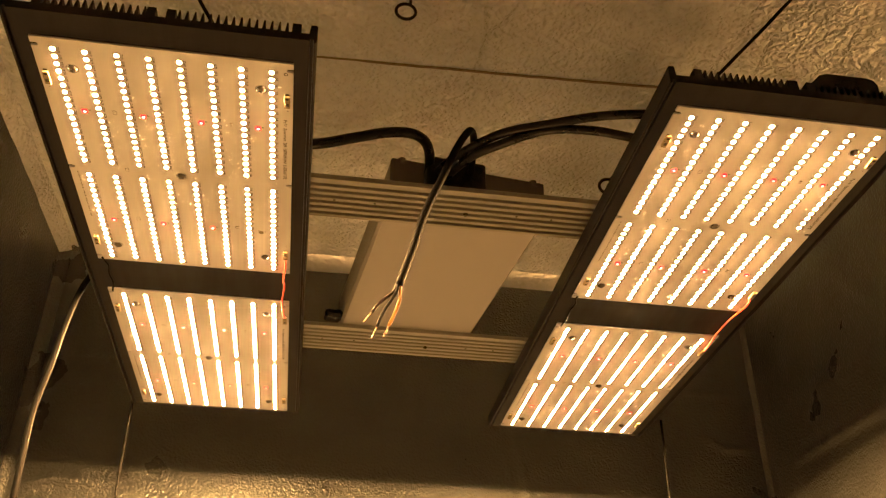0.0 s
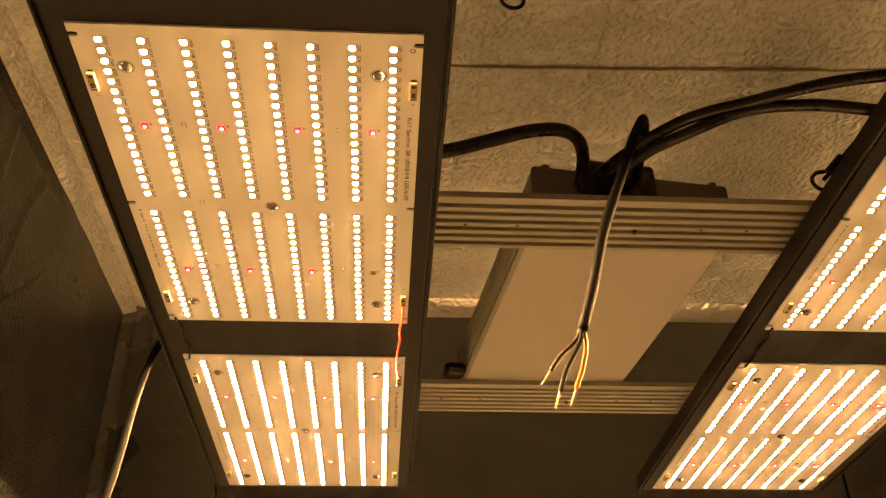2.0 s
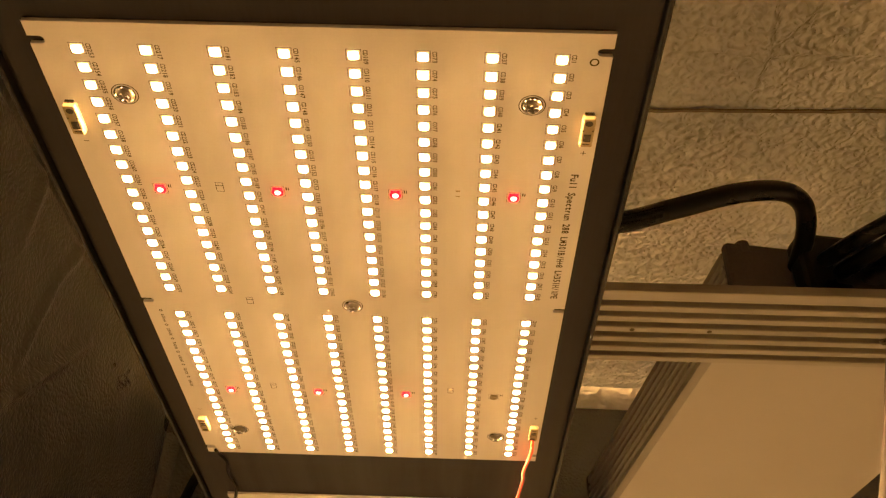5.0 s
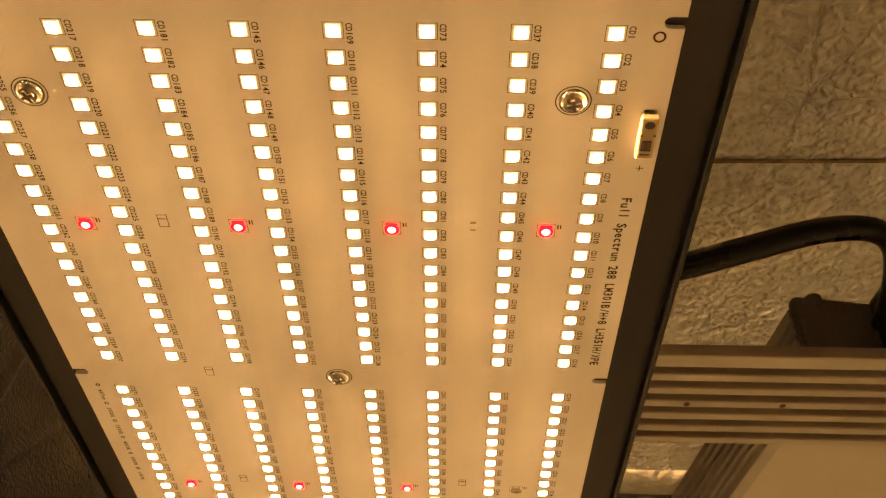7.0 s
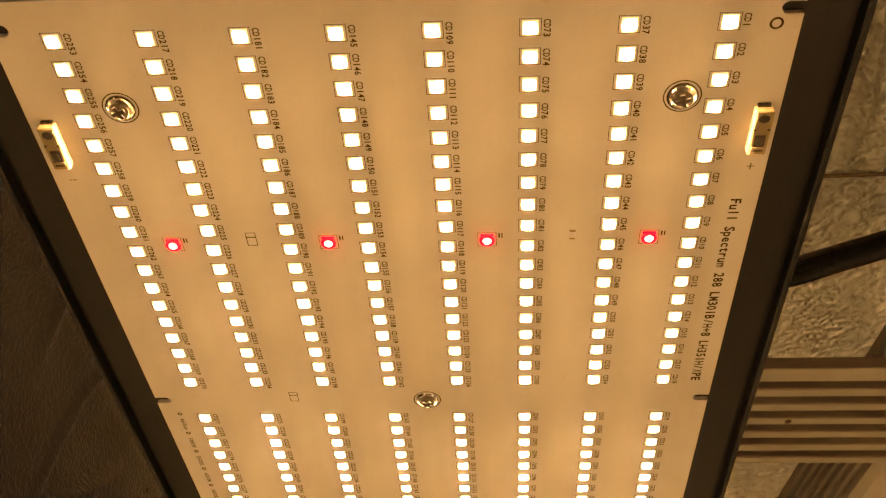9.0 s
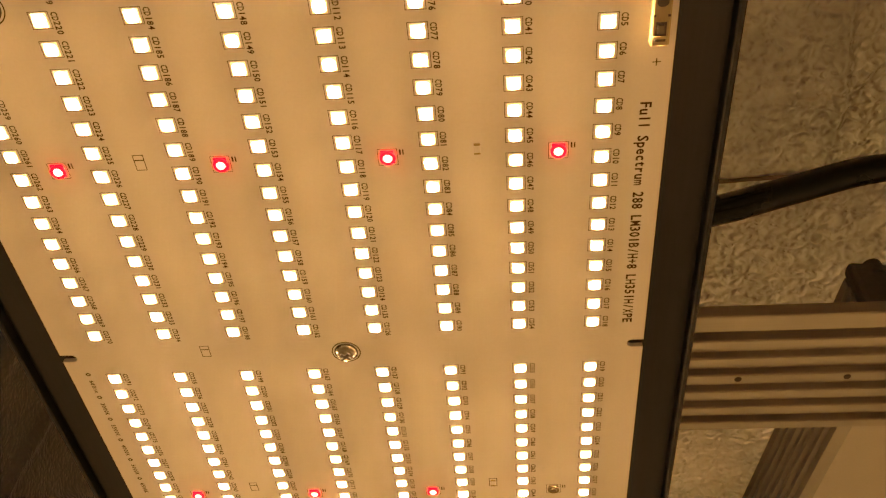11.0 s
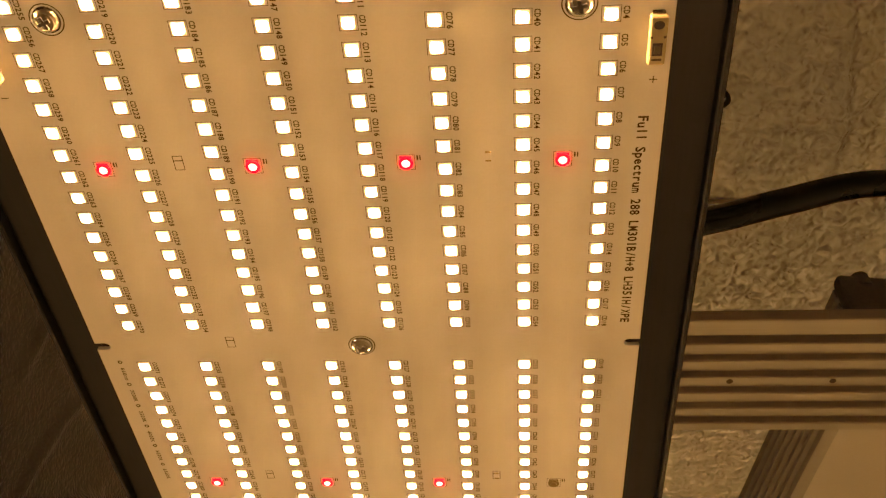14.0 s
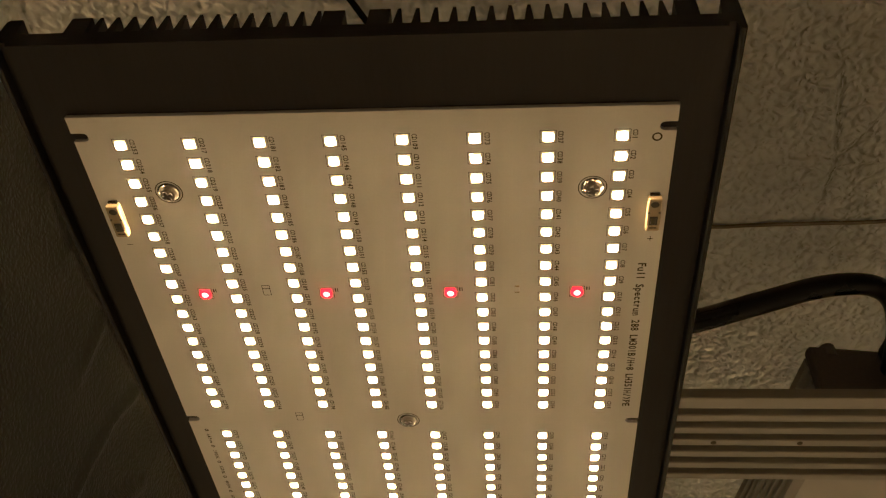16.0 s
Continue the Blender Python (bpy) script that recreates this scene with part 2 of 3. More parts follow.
# ---- the tent ----
def sheet(name, origin, u, v, w, h, folds, mat, label, nu=90, nv=90, rough=0.002, inward=None, thick=0.002):
    """A hung lining with thickness. folds: (u0, v0, u1, v1, height, width) ridges in metres."""
    bm = bmesh.new()
    o, u, v = Vector(origin), Vector(u), Vector(v)
    nrm = Vector(inward)
    grid = []
    for j in range(nv + 1):
        row = []
        for i in range(nu + 1):
            a, b = w * i / nu, h * j / nv
            d = rough * (noise.noise(Vector((a * 5 + len(name), b * 5, 1.7))) + 0.5 * noise.noise(Vector((a * 14, b * 14, len(name)))))
            for u0, v0, u1, v1, hh, ww in folds:
                lx, ly = u1 - u0, v1 - v0
                l2 = lx * lx + ly * ly
                t = max(0, min(1, ((a - u0) * lx + (b - v0) * ly) / l2))
                wob = 0.004 * noise.noise(Vector((a * 25, b * 25, hh * 999)))
                dist = math.hypot(a - u0 - t * lx, b - v0 - t * ly) + wob
                d += hh * math.exp(-(dist / ww) ** 2) * (0.35 + 0.65 * math.sin(math.pi * min(1, max(0.06, t))))
            row.append(bm.verts.new(o + u * a + v * b + nrm * d))
        grid.append(row)
    back = [[bm.verts.new(o + u * (w * i / 4) + v * (h * j / 4) - nrm * (thick + 0.004)) for i in range(5)] for j in range(5)]
    for g in (grid, back):
        for j in range(len(g) - 1):
            for i in range(len(g[0]) - 1):
                f = bm.faces.new((g[j][i], g[j][i + 1], g[j + 1][i + 1], g[j + 1][i]))
                f.smooth = True
                if (f.normal if f.normal.length else Vector()).length == 0:
                    f.normal_update()
                if (f.normal.dot(nrm) < 0) == (g is grid):
                    f.normal_flip()
    ob = part(name, bm, mat)
    return tagged(ob, label, "tent", kind="structure")


CH = 0.032
SLANT = Vector((XF - X0, Y1 - Y0, 0)).normalized()
INWARD = Vector((SLANT.y, -SLANT.x, 0))
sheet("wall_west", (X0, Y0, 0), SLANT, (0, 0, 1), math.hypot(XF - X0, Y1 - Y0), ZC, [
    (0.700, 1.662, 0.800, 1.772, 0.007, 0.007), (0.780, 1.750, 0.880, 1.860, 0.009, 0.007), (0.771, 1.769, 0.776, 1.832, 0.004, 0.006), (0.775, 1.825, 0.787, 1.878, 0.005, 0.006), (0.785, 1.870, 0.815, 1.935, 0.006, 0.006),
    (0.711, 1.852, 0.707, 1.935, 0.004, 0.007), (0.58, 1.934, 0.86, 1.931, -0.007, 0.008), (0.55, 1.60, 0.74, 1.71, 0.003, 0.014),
    (1.00, 1.55, 1.12, 1.62, 0.003, 0.01), (0.30, 1.45, 0.62, 1.52, 0.004, 0.02)], SHADED_WALL_FOIL, "silver tent wall with shallow creases, shade in its dark colour", 300, 460, 0.004, INWARD)
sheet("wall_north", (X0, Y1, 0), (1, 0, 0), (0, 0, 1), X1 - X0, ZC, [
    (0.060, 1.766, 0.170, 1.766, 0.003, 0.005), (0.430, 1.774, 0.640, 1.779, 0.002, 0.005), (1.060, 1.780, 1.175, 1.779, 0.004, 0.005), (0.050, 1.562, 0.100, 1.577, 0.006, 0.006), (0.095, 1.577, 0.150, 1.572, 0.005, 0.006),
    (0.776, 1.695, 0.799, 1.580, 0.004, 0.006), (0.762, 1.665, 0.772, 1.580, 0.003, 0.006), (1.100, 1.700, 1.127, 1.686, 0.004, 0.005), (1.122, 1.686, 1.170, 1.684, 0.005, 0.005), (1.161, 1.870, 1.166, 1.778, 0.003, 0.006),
    (0.612, 1.785, 0.623, 1.680, 0.003, 0.007), (0.456, 1.692, 0.442, 1.610, 0.003, 0.007), (0.098, 1.719, 0.114, 1.719, 0.005, 0.005)], SHADED_WALL_FOIL, "silver tent wall with faint fold lines, shade in its dark colour", 260, 420, 0.004, (0, -1, 0))
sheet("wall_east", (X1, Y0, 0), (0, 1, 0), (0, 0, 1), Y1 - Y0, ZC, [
    (0.80, 1.624, 0.96, 1.632, 0.007, 0.007), (0.94, 1.631, 1.07, 1.637, 0.006, 0.006), (0.76, 1.735, 0.87, 1.850, 0.003, 0.012), (0.85, 1.70, 1.05, 1.73, 0.003, 0.010)], SHADED_WALL_FOIL, "silver tent wall with shallow creases, shade in its dark colour", 220, 360, 0.004, (-1, 0, 0))
CREASES = [  # x0, y0, x1, y1, height, width
    (-0.12, 0.292, 0.1, 0.303, 0.0045, 0.0035), (0.1, 0.303, 0.33, 0.304, 0.0051, 0.0035), (0.31, 0.304, 0.6, 0.294, 0.0045, 0.0035),
    (0.183, 0.215, 0.196, 0.300, 0.008, 0.005), (0.195, 0.290, 0.198, 0.345, 0.007, 0.005), (0.232, 0.235, 0.204, 0.296, 0.006, 0.0045), (0.197, 0.335, 0.190, 0.42, 0.0035, 0.005), (0.218, 0.31, 0.220, 0.42, 0.003, 0.005),
    (0.541, 0.255, 0.546, 0.330, 0.006, 0.0045), (0.625, 0.255, 0.619, 0.320, 0.006, 0.005), (0.634, 0.230, 0.641, 0.275, 0.005, 0.005), (0.592, 0.304, 0.618, 0.303, 0.005, 0.004), (0.69, 0.17, 0.674, 0.27, 0.006, 0.006),
    (0.622, 0.283, 0.675, 0.280, 0.009, 0.006), (0.668, 0.280, 0.700, 0.294, 0.009, 0.006), (0.695, 0.293, 0.735, 0.312, 0.008, 0.006), (0.505, 0.19, 0.49, 0.295, 0.0027, 0.006),
    (0.44, 0.1, 0.43, 0.24, 0.0024, 0.008), (0.05, 0.12, 0.08, 0.3, 0.0024, 0.008), (-0.3, 0.45, -0.12, 0.4, 0.0045, 0.01), (-0.34, 0.3, -0.26, 0.38, 0.0045, 0.008),
    (0.1, 0.6, 0.13, 0.78, 0.0036, 0.01), (0.33, 0.62, 0.3, 0.8, 0.0036, 0.01), (0.2, 0.18, 0.45, 0.24, -0.005, 0.05)]
sheet("ceiling", (X0, Y0, ZC), (1, 0, 0), (0, 1, 0), X1 - X0, Y1 - Y0, [(a - X0, b - Y0, c - X0, d - Y0, e, f) for a, b, c, d, e, f in CREASES],
    CEILING_FOIL, "embossed silver tent ceiling with sewn seams", 360, 360, 0.004, (0, 0, -1))
# Unseen floor, kept pale and matt to bounce lamp light upwards.
part_floor = part("floor", box(X0, X1, Y0, Y1, -0.03, 0.0), FLOOR_SHEET)
tagged(part_floor, "pale unseen tent floor sheet that bounces light up", "floor", kind="structure")


def hem(name, a, b, inward, size, mat=HEM_FOIL, drop=None):
    """A padded hem along an edge of the tent, bulging over the pole behind it."""
    a, b = Vector(a), Vector(b)
    d = (b - a).normalized()
    n1, n2 = Vector(inward[0]), Vector(inward[1])
    bm = bmesh.new()
    rows = []
    count = 220
    for i in range(count + 1):
        c = a + (b - a) * i / count
        row = []
        for k in range(9):
            q = k / 8 * math.pi / 2
            wr = 1 + 0.16 * noise.noise(c * 14 + Vector((q, 0, 0))) + 0.14 * noise.noise(c * 45 + Vector((q * 2, 1, 0))) + 0.10 * noise.noise(c * 120 + Vector((q * 3, 0, 2)))
            edge = 1 - 0.5 * math.sin(2 * q)
            p = c + n1 * (size * math.cos(q) ** (1.0 + 0.5 * edge)) + n2 * ((drop or size) * math.sin(q) ** (1.0 + 0.5 * edge))
            p += (n1 + n2) * (0.22 * (drop or size) * (wr - 1) * math.sin(2 * q))
            row.append(bm.verts.new(p))
        rows.append(row)
    for r0, r1 in zip(rows, rows[1:]):
        for k in range(8):
            f = bm.faces.new((r0[k], r0[k + 1], r1[k + 1], r1[k]))
            f.smooth = True
            f.normal_update()
            if f.normal.dot(n1 + n2) < 0:
                f.normal_flip()
    ob = part(name, bm, mat)
    return tagged(ob, "wrinkled silver hem over the tent pole", "trim", kind="structure")


hem("trim_west", (X0, Y0, ZC), (XF, Y1, ZC), (INWARD, (0, 0, -1)), 0.018, CEILING_FOIL, 0.022)
hem("trim_north", (XF, Y1, ZC), (X1, Y1, ZC), ((0, -1, 0), (0, 0, -1)), 0.042, HEM_FOIL, 0.009)
hem("trim_east", (X1, Y0, ZC), (X1, Y1, ZC), ((-1, 0, 0), (0, 0, -1)), 0.018, CEILING_FOIL, 0.022)
# Corner hems take the walls' shade-darkened foil.
hem("trim_corner_west", (XF, Y1, 0), (XF, Y1, ZC), (INWARD, (0, -1, 0)), CH * 0.5, SHADED_WALL_FOIL)
hem("trim_corner_east", (X1, Y1, 0), (X1, Y1, ZC), ((-1, 0, 0), (0, -1, 0)), CH * 0.25, SHADED_WALL_FOIL)

def seam(name, points, r, label):
    line = smooth_line(points, 30)
    line = [p + Vector((0, 0.0012 * noise.noise(p * 40), 0.0006 * noise.noise(p * 70))) for p in line]
    return tagged(part(name, tube(line, r, 8, 0, flat=1.0), SEAM_SHADE, None, "", True), label, "seam", kind="structure")


# A dark cord laid along the seam stands for its shaded groove.
seam("trim_seam", [(XF + 0.01, 0.377, ZC - 0.001), (0.0, 0.3715, ZC - 0.001), (0.20, 0.3675, ZC - 0.001), (0.38, 0.3615, ZC - 0.001), (X1 - 0.01, 0.345, ZC - 0.001)], 0.0017, "dark cord for the shaded seam groove across the tent ceiling")

# front of the tent, with its door panel open, and a plain room behind
front = bmesh.new()
add_box(front, X0, X0 + 0.12, Y0 - 0.012, Y0, 0, ZC)
add_box(front, X1 - 0.12, X1, Y0 - 0.012, Y0, 0, ZC)
add_box(front, X0 + 0.12, X1 - 0.12, Y0 - 0.012, Y0, 1.86, ZC)
add_box(front, X0 + 0.12, X1 - 0.12, Y0 - 0.012, Y0, 0, 0.12)
tagged(part("wall_south", front, SHADED_WALL_FOIL), "silver tent front with an open doorway, shade in its dark colour", "tent", kind="structure")
# Unseen room, added with white plaster to send light back through the doorway.
room = bmesh.new()
RX0, RX1, RY0, RY1, RZ = -1.6, 1.9, -2.6, 1.3, 2.5
for a in ((RX0 - 0.1, RX0, RY0, RY1, -0.03, RZ), (RX1, RX1 + 0.1, RY0, RY1, -0.03, RZ), (RX0, RX1, RY0 - 0.1, RY0, -0.03, RZ), (RX0, RX1, RY1, RY1 + 0.1, -0.03, RZ)):
    add_box(room, *a)
tagged(part("wall_room", room, PLASTER), "plain pale walls of an unseen room, bouncing light into the tent", "wall", kind="structure")
tagged(part("ceiling_room", box(RX0, RX1, RY0, RY1, RZ, RZ + 0.1), PLASTER), "plain pale ceiling of the unseen room", "ceiling", kind="structure")
tagged(part("floor_room", box(RX0, RX1, RY0, RY1, -0.13, -0.034), FLOORBOARD), "plain brown room floor", "floor", kind="structure")

# ---- the grow light ----
light = thing("grow_light", (0.142, 0.31, 1.62), "two lit LED panels on ribbed aluminium bars under the ceiling", "grow light")
BASE = Matrix.Translation((-0.142, -0.31, -1.62))
HX0, HX1, HY0, HY1 = -0.1914, 0.0157, -0.0255, 0.640
COLS = [-0.1628 + 0.0212 * k for k in range(8)]
ROWS_Y = [0.0077 + 0.00735 * k for k in range(18)] + [0.1523 + 0.00742 * k for k in range(18)]
REDS = [(-0.1522 + 0.0424 * k, y) for y in (0.0715, 0.217) for k in range(4)]
BW, BL, BT = 0.1745, 0.285, 0.0016


def fin_mesh(w0, w1, h):
    return finish(add_prism(bmesh.new(), [(-w0 / 2, 0), (w0 / 2, 0), (w1 / 2, h), (-w1 / 2, h)], "y", HY0, HY1), "fin", ANODISED)


THIN, THICK = fin_mesh(0.0026, 0.0009, 0.0082), fin_mesh(0.0062, 0.0060, 0.0082)


def heatsink(m):
    bm = bmesh.new()
    z0, z1, t = 0.0016, 0.0082, 0.0163
    half = [(HX1 - 0.0046, z0), (HX1 - 0.0043, 0.0036), (HX1 - 0.0022, 0.0036), (HX1 - 0.0018, 0.0006), (HX1 - 0.0013, 0.0002), (HX1 - 0.0005, 0.0002), (HX1, 0.0009), (HX1, t - 0.001), (HX1 - 0.001, t), (HX1 - 0.0045, t), (HX1 - 0.0055, z1)]
    mid = HX0 + HX1
    add_prism(bm, half + [(mid - x, z) for x, z in reversed(half)], "y", HY0, HY1)
    hs = part("heatsink", bm, ANODISED, light, "black anodised finned heatsink", m=BASE @ m)
    for x in (-0.169, -0.0955, -0.0825, 0.0015):
        part("fin", THICK, None, hs, m=Matrix.Translation((x, 0, 0.0081)))
    for k in range(14):
        part("fin", THIN, None, hs, m=Matrix.Translation((-0.1632 + 0.00488 * k, 0, 0.0081)))
    for k in range(15):
        part("fin", THIN, None, hs, m=Matrix.Translation((-0.0770 + 0.00515 * k, 0, 0.0081)))
    return hs


def chip_shape(bm, x, y, mat_body, mat_lit):
    """A raised square package with a lit, slightly domed square on it."""
    add_box(bm, x - 0.0017, x + 0.0017, y - 0.0017, y + 0.0017, -0.00045, 0, mat=mat_body)
    z0, z1, a, b = -0.00045, -0.00052, 0.00135, 0.00130
    o = [(1, 0.6), (0.6, 1), (-0.6, 1), (-1, 0.6), (-1, -0.6), (-0.6, -1), (0.6, -1), (1, -0.6)]
    va = [bm.verts.new((x + p * a, y + q * a, z0)) for p, q in o]
    vb = [bm.verts.new((x + p * b, y + q * b, z1)) for p, q in o]
    fs = [bm.faces.new(vb[::-1])] + [bm.faces.new((va[i], va[(i + 1) % 8], vb[(i + 1) % 8], vb[i])) for i in range(8)]
    for f in fs:
        f.material_index = mat_lit
        f.normal_update()
    if fs[0].normal.z > 0:
        for f in fs:
            f.normal_flip()
    return bm


def one(fn):
    bm = bmesh.new()
    fn(bm)
    return bm


CHIP = finish(one(lambda bm: chip_shape(bm, 0, 0, 0, 1)), "led_chip", [GLOWING_PACKAGE, PHOSPHOR])


def red_shape(bm):
    add_box(bm, -0.0017, 0.0017, -0.0021, 0.0017, -0.0004, 0, 0.0001, 0)
    add_cone(bm, 0, 0, -0.0003, -0.0007, 0.0021, 0.0020, 18, 0)
    add_cone(bm, 0, 0, -0.0007, -0.0011, 0.0012, 0.0010, 14, 1)


RED = finish(one(red_shape), "red_led", [RED_BODY, RED_DIE])
RED_OFF = finish(one(red_shape), "red_led_unlit", [DEAD, DEAD])
COLUMN = finish(one(lambda bm: [chip_shape(bm, x, y, 0, 1) for x in COLS[:1] for y in ROWS_Y]), "led_column", [GLOWING_PACKAGE, PHOSPHOR])


def screw_shape(bm):
    add_cone(bm, 0, 0, 0, -0.0003, 0.0036, 0.0036, 24, 0)
    add_cone(bm, 0, 0, -0.0003, -0.0009, 0.0033, 0.0030, 24, 0)
    add_cone(bm, 0, 0, -0.0009, -0.0016, 0.0030, 0.0023, 24, 0)
    add_cone(bm, 0, 0, -0.0016, -0.0021, 0.0023, 0.0008, 24, 0)
    # Two dark bars stand for the shaded cross slot.
    add_box(bm, -0.0017, 0.0017, -0.00045, 0.00045, -0.00225, -0.0015, mat=1)
    add_box(bm, -0.00045, 0.00045, -0.0017, 0.0017, -0.00226, -0.0015, mat=1)


SCREW = finish(one(screw_shape), "screw", [STEEL, SHADOWED])


def connector_shape(bm):
    """A cream poke-in terminal: body, release tab, metal clip; dark pieces for its shaded wire openings."""
    add_box(bm, -0.0021, 0.0021, -0.0075, 0.0075, -0.0042, 0, 0.0004, 0)
    add_cone(bm, 0, -0.0050, -0.0041, -0.0044, 0.0013, 0.0013, 14, 1)
    add_box(bm, -0.0012, 0.0012, 0.0005, 0.0060, -0.00445, -0.0040, mat=1)
    add_box(bm, -0.0008, 0.0008, 0.0012, 0.0038, -0.0049, -0.0041, 0.0002, 2)
    add_box(bm, -0.0016, 0.0016, 0.0044, 0.0052, -0.0048, -0.0041, 0.0001, 0)
    add_box(bm, -0.0015, 0.0015, -0.0082, -0.0072, -0.0016, 0, 0.0001, 2)
    add_box(bm, -0.0019, -0.0013, -0.0016, -0.0010, -0.0044, -0.0041, mat=1)
    add_box(bm, 0.0013, 0.0019, -0.0016, -0.0010, -0.0044, -0.0041, mat=1)


CONNECTOR = finish(one(connector_shape), "connector", [CREAM, SHADOWED, STEEL])


def resistor_shape(bm):
    add_box(bm, -0.0008, 0.0008, -0.0011, 0.0011, -0.0005, 0, 0.0001, 0)
    add_box(bm, -0.0008, 0.0008, -0.0016, -0.0011, -0.00052, 0, 0.0001, 1)
    add_box(bm, -0.0008, 0.0008, 0.0011, 0.0016, -0.00052, 0, 0.0001, 1)


RESISTOR = finish(one(resistor_shape), "resistor", [MASK, CREAM])


def print_layout():
    p = Print(-0.00006)
    for c, x in enumerate(COLS):
        for r, y in enumerate(ROWS_Y):
            p.border(x - 0.0024, x + 0.0024, y - 0.0022, y + 0.0022, 0.00014)
            p.text("CD%d" % (1 + (7 - c) * 36 + r), x + 0.0029, y - 0.0020, 0.0015, 0.00115)
    for i, (x, y) in enumerate(REDS):
        p.border(x - 0.0025, x + 0.0025, y - 0.0025, y + 0.0025, 0.00012)
        p.quad(x + 0.0030, x + 0.0034, y - 0.0022, y - 0.0006)
        p.quad(x + 0.0038, x + 0.0041, y - 0.0022, y - 0.0006)
    for x, y in ((-0.0220, 0.0268), (-0.1530, 0.0262), (-0.088, 0.143), (-0.155, 0.259), (-0.022, 0.259)):
        p.ring(x, y, 0.0041, 0.0003)
    p.ring(-0.0045, 0.0085, 0.0010, 0.0005, 18)
    p.text("Full Spectrum 288 LM301B/H+8 LH351H/XPE", -0.0058, 0.0585, 0.0026, 0.00193)
    s = ["660nm", "3000K", "3500K", "4000K", "5000K", "6500K"]
    for i, w in enumerate(s):
        p.ring(-0.1708, 0.1502 + i * 0.0112, 0.0004, 0.0004, 10)
        p.text(w, -0.1715, 0.1530 + i * 0.0112, 0.0014, 0.00125)
    for x, y in ((-0.1305, 0.070), (-0.131, 0.141), (-0.131, 0.2125), (-0.046, 0.2125)):
        p.border(x - 0.0014, x + 0.0014, y - 0.0024, y + 0.0024, 0.0002)
        p.quad(x - 0.0014, x + 0.0014, y - 0.0009, y - 0.0006)
    for x, y in ((-0.003, 0.048), (-0.003, 0.238)):
        p.quad(x - 0.0010, x + 0.0010, y - 0.00012, y + 0.00012)
        p.quad(x - 0.00012, x + 0.00012, y - 0.0010, y + 0.0010)
    for x, y in ((-0.172, 0.048), (-0.172, 0.238)):
        p.quad(x - 0.0010, x + 0.0010, y - 0.00012, y + 0.00012)
    return p.mesh("printed_lettering")


MARKS = print_layout()


def board_mesh():
    """A white board with small rounded notches in its long edges."""
    xa, xb, ya, yb = -0.1768, 0.0008, -0.0023, BL + 0.0018
    outline = [(xa, ya), (xb, ya)]

    def notch(x, y, side):
        inward = -1 if side > 0 else 1
        turns = [math.pi * k / 6 for k in range(7)]
        return [(x, y - side * 0.0015)] + [(x + inward * (0.0034 + 0.0015 * math.sin(a)), y - side * 0.0015 * math.cos(a)) for a in turns] + [(x, y + side * 0.0015)]
    for y in (0.0048, 0.1427, 0.2802):
        outline += notch(xb, y, 1)
    outline += [(xb, yb), (xa, yb)]
    for y in (0.2802, 0.1427, 0.0048):
        outline += notch(xa, y, -1)
    bm = bmesh.new()
    lo = [bm.verts.new((x, y, 0)) for x, y in outline]
    hi = [bm.verts.new((x, y, BT - 0.0001)) for x, y in outline]
    k = len(outline)
    bm.faces.new(lo[::-1])
    bm.faces.new(hi)
    for i in range(k):
        bm.faces.new((lo[i], lo[(i + 1) % k], hi[(i + 1) % k], hi[i]))
    bmesh.ops.recalc_face_normals(bm, faces=bm.faces[:])
    return finish(bm, "led_board", MASK)


BOARD = board_mesh()


def led_board(m, single, dead=()):
    b = part("led_board", BOARD, None, light, "white LED board with lit warm diodes", m=BASE @ m)
    if single:
        for x in COLS:
            for y in ROWS_Y:
                part("led_chip", CHIP, None, b, m=Matrix.Translation((x, y, -0.00002)))
    else:
        for x in COLS:
            tagged(part("led_column", COLUMN, None, b, m=Matrix.Translation((x - COLS[0], 0, -0.00002))), kind="stuff")
    for i, (x, y) in enumerate(REDS):
        part("red_led", RED_OFF if i in dead else RED, None, b, "unlit red diode" if i in dead else "lit red diode", m=Matrix.Translation((x, y, -0.00002)))
    for x, y in ((-0.0220, 0.0268), (-0.1530, 0.0262), (-0.088, 0.143), (-0.155, 0.259), (-0.022, 0.259)):
        part("screw", SCREW, None, b, "nickel-plated cross-head screw", m=pose(x, y, -0.00002, 0, 0, random.uniform(0, 90)))
    for x, y, a in ((-0.0032, 0.0362, 0), (-0.1720, 0.0362, 0), (-0.1720, 0.2515, 180), (-0.0032, 0.2515, 180)):
        part("connector", CONNECTOR, None, b, "cream poke-in wire connector", m=pose(x, y, -0.00002, 0, 0, a) @ Matrix.Diagonal((1, 0.86, 0.62, 1)))
    for x, y in ((-0.0450, 0.070), (-0.0460, 0.2125)):
        part("resistor", RESISTOR, None, b, m=Matrix.Translation((x, y, -0.00002)))
    part("printed_lettering", MARKS, None, b, "small dark printed lettering")
    return b


LEFT = Matrix.Translation((0, 0, BOARD_Z))
RIGHT = pose(0.457, 0.0, 1.600, -0.1, 0, 0.25)
SECOND = Matrix.Translation((0, 0.3455, 0))
heatsink(LEFT)
heatsink(RIGHT)
led_board(LEFT, True, (7,))
led_board(LEFT @ SECOND, False)
led_board(RIGHT, False)
led_board(RIGHT @ SECOND, False)


def jumper(points, mat, label):
    part("jumper_wire", tube(points, 0.00095, 8), mat, light, label, True, BASE)


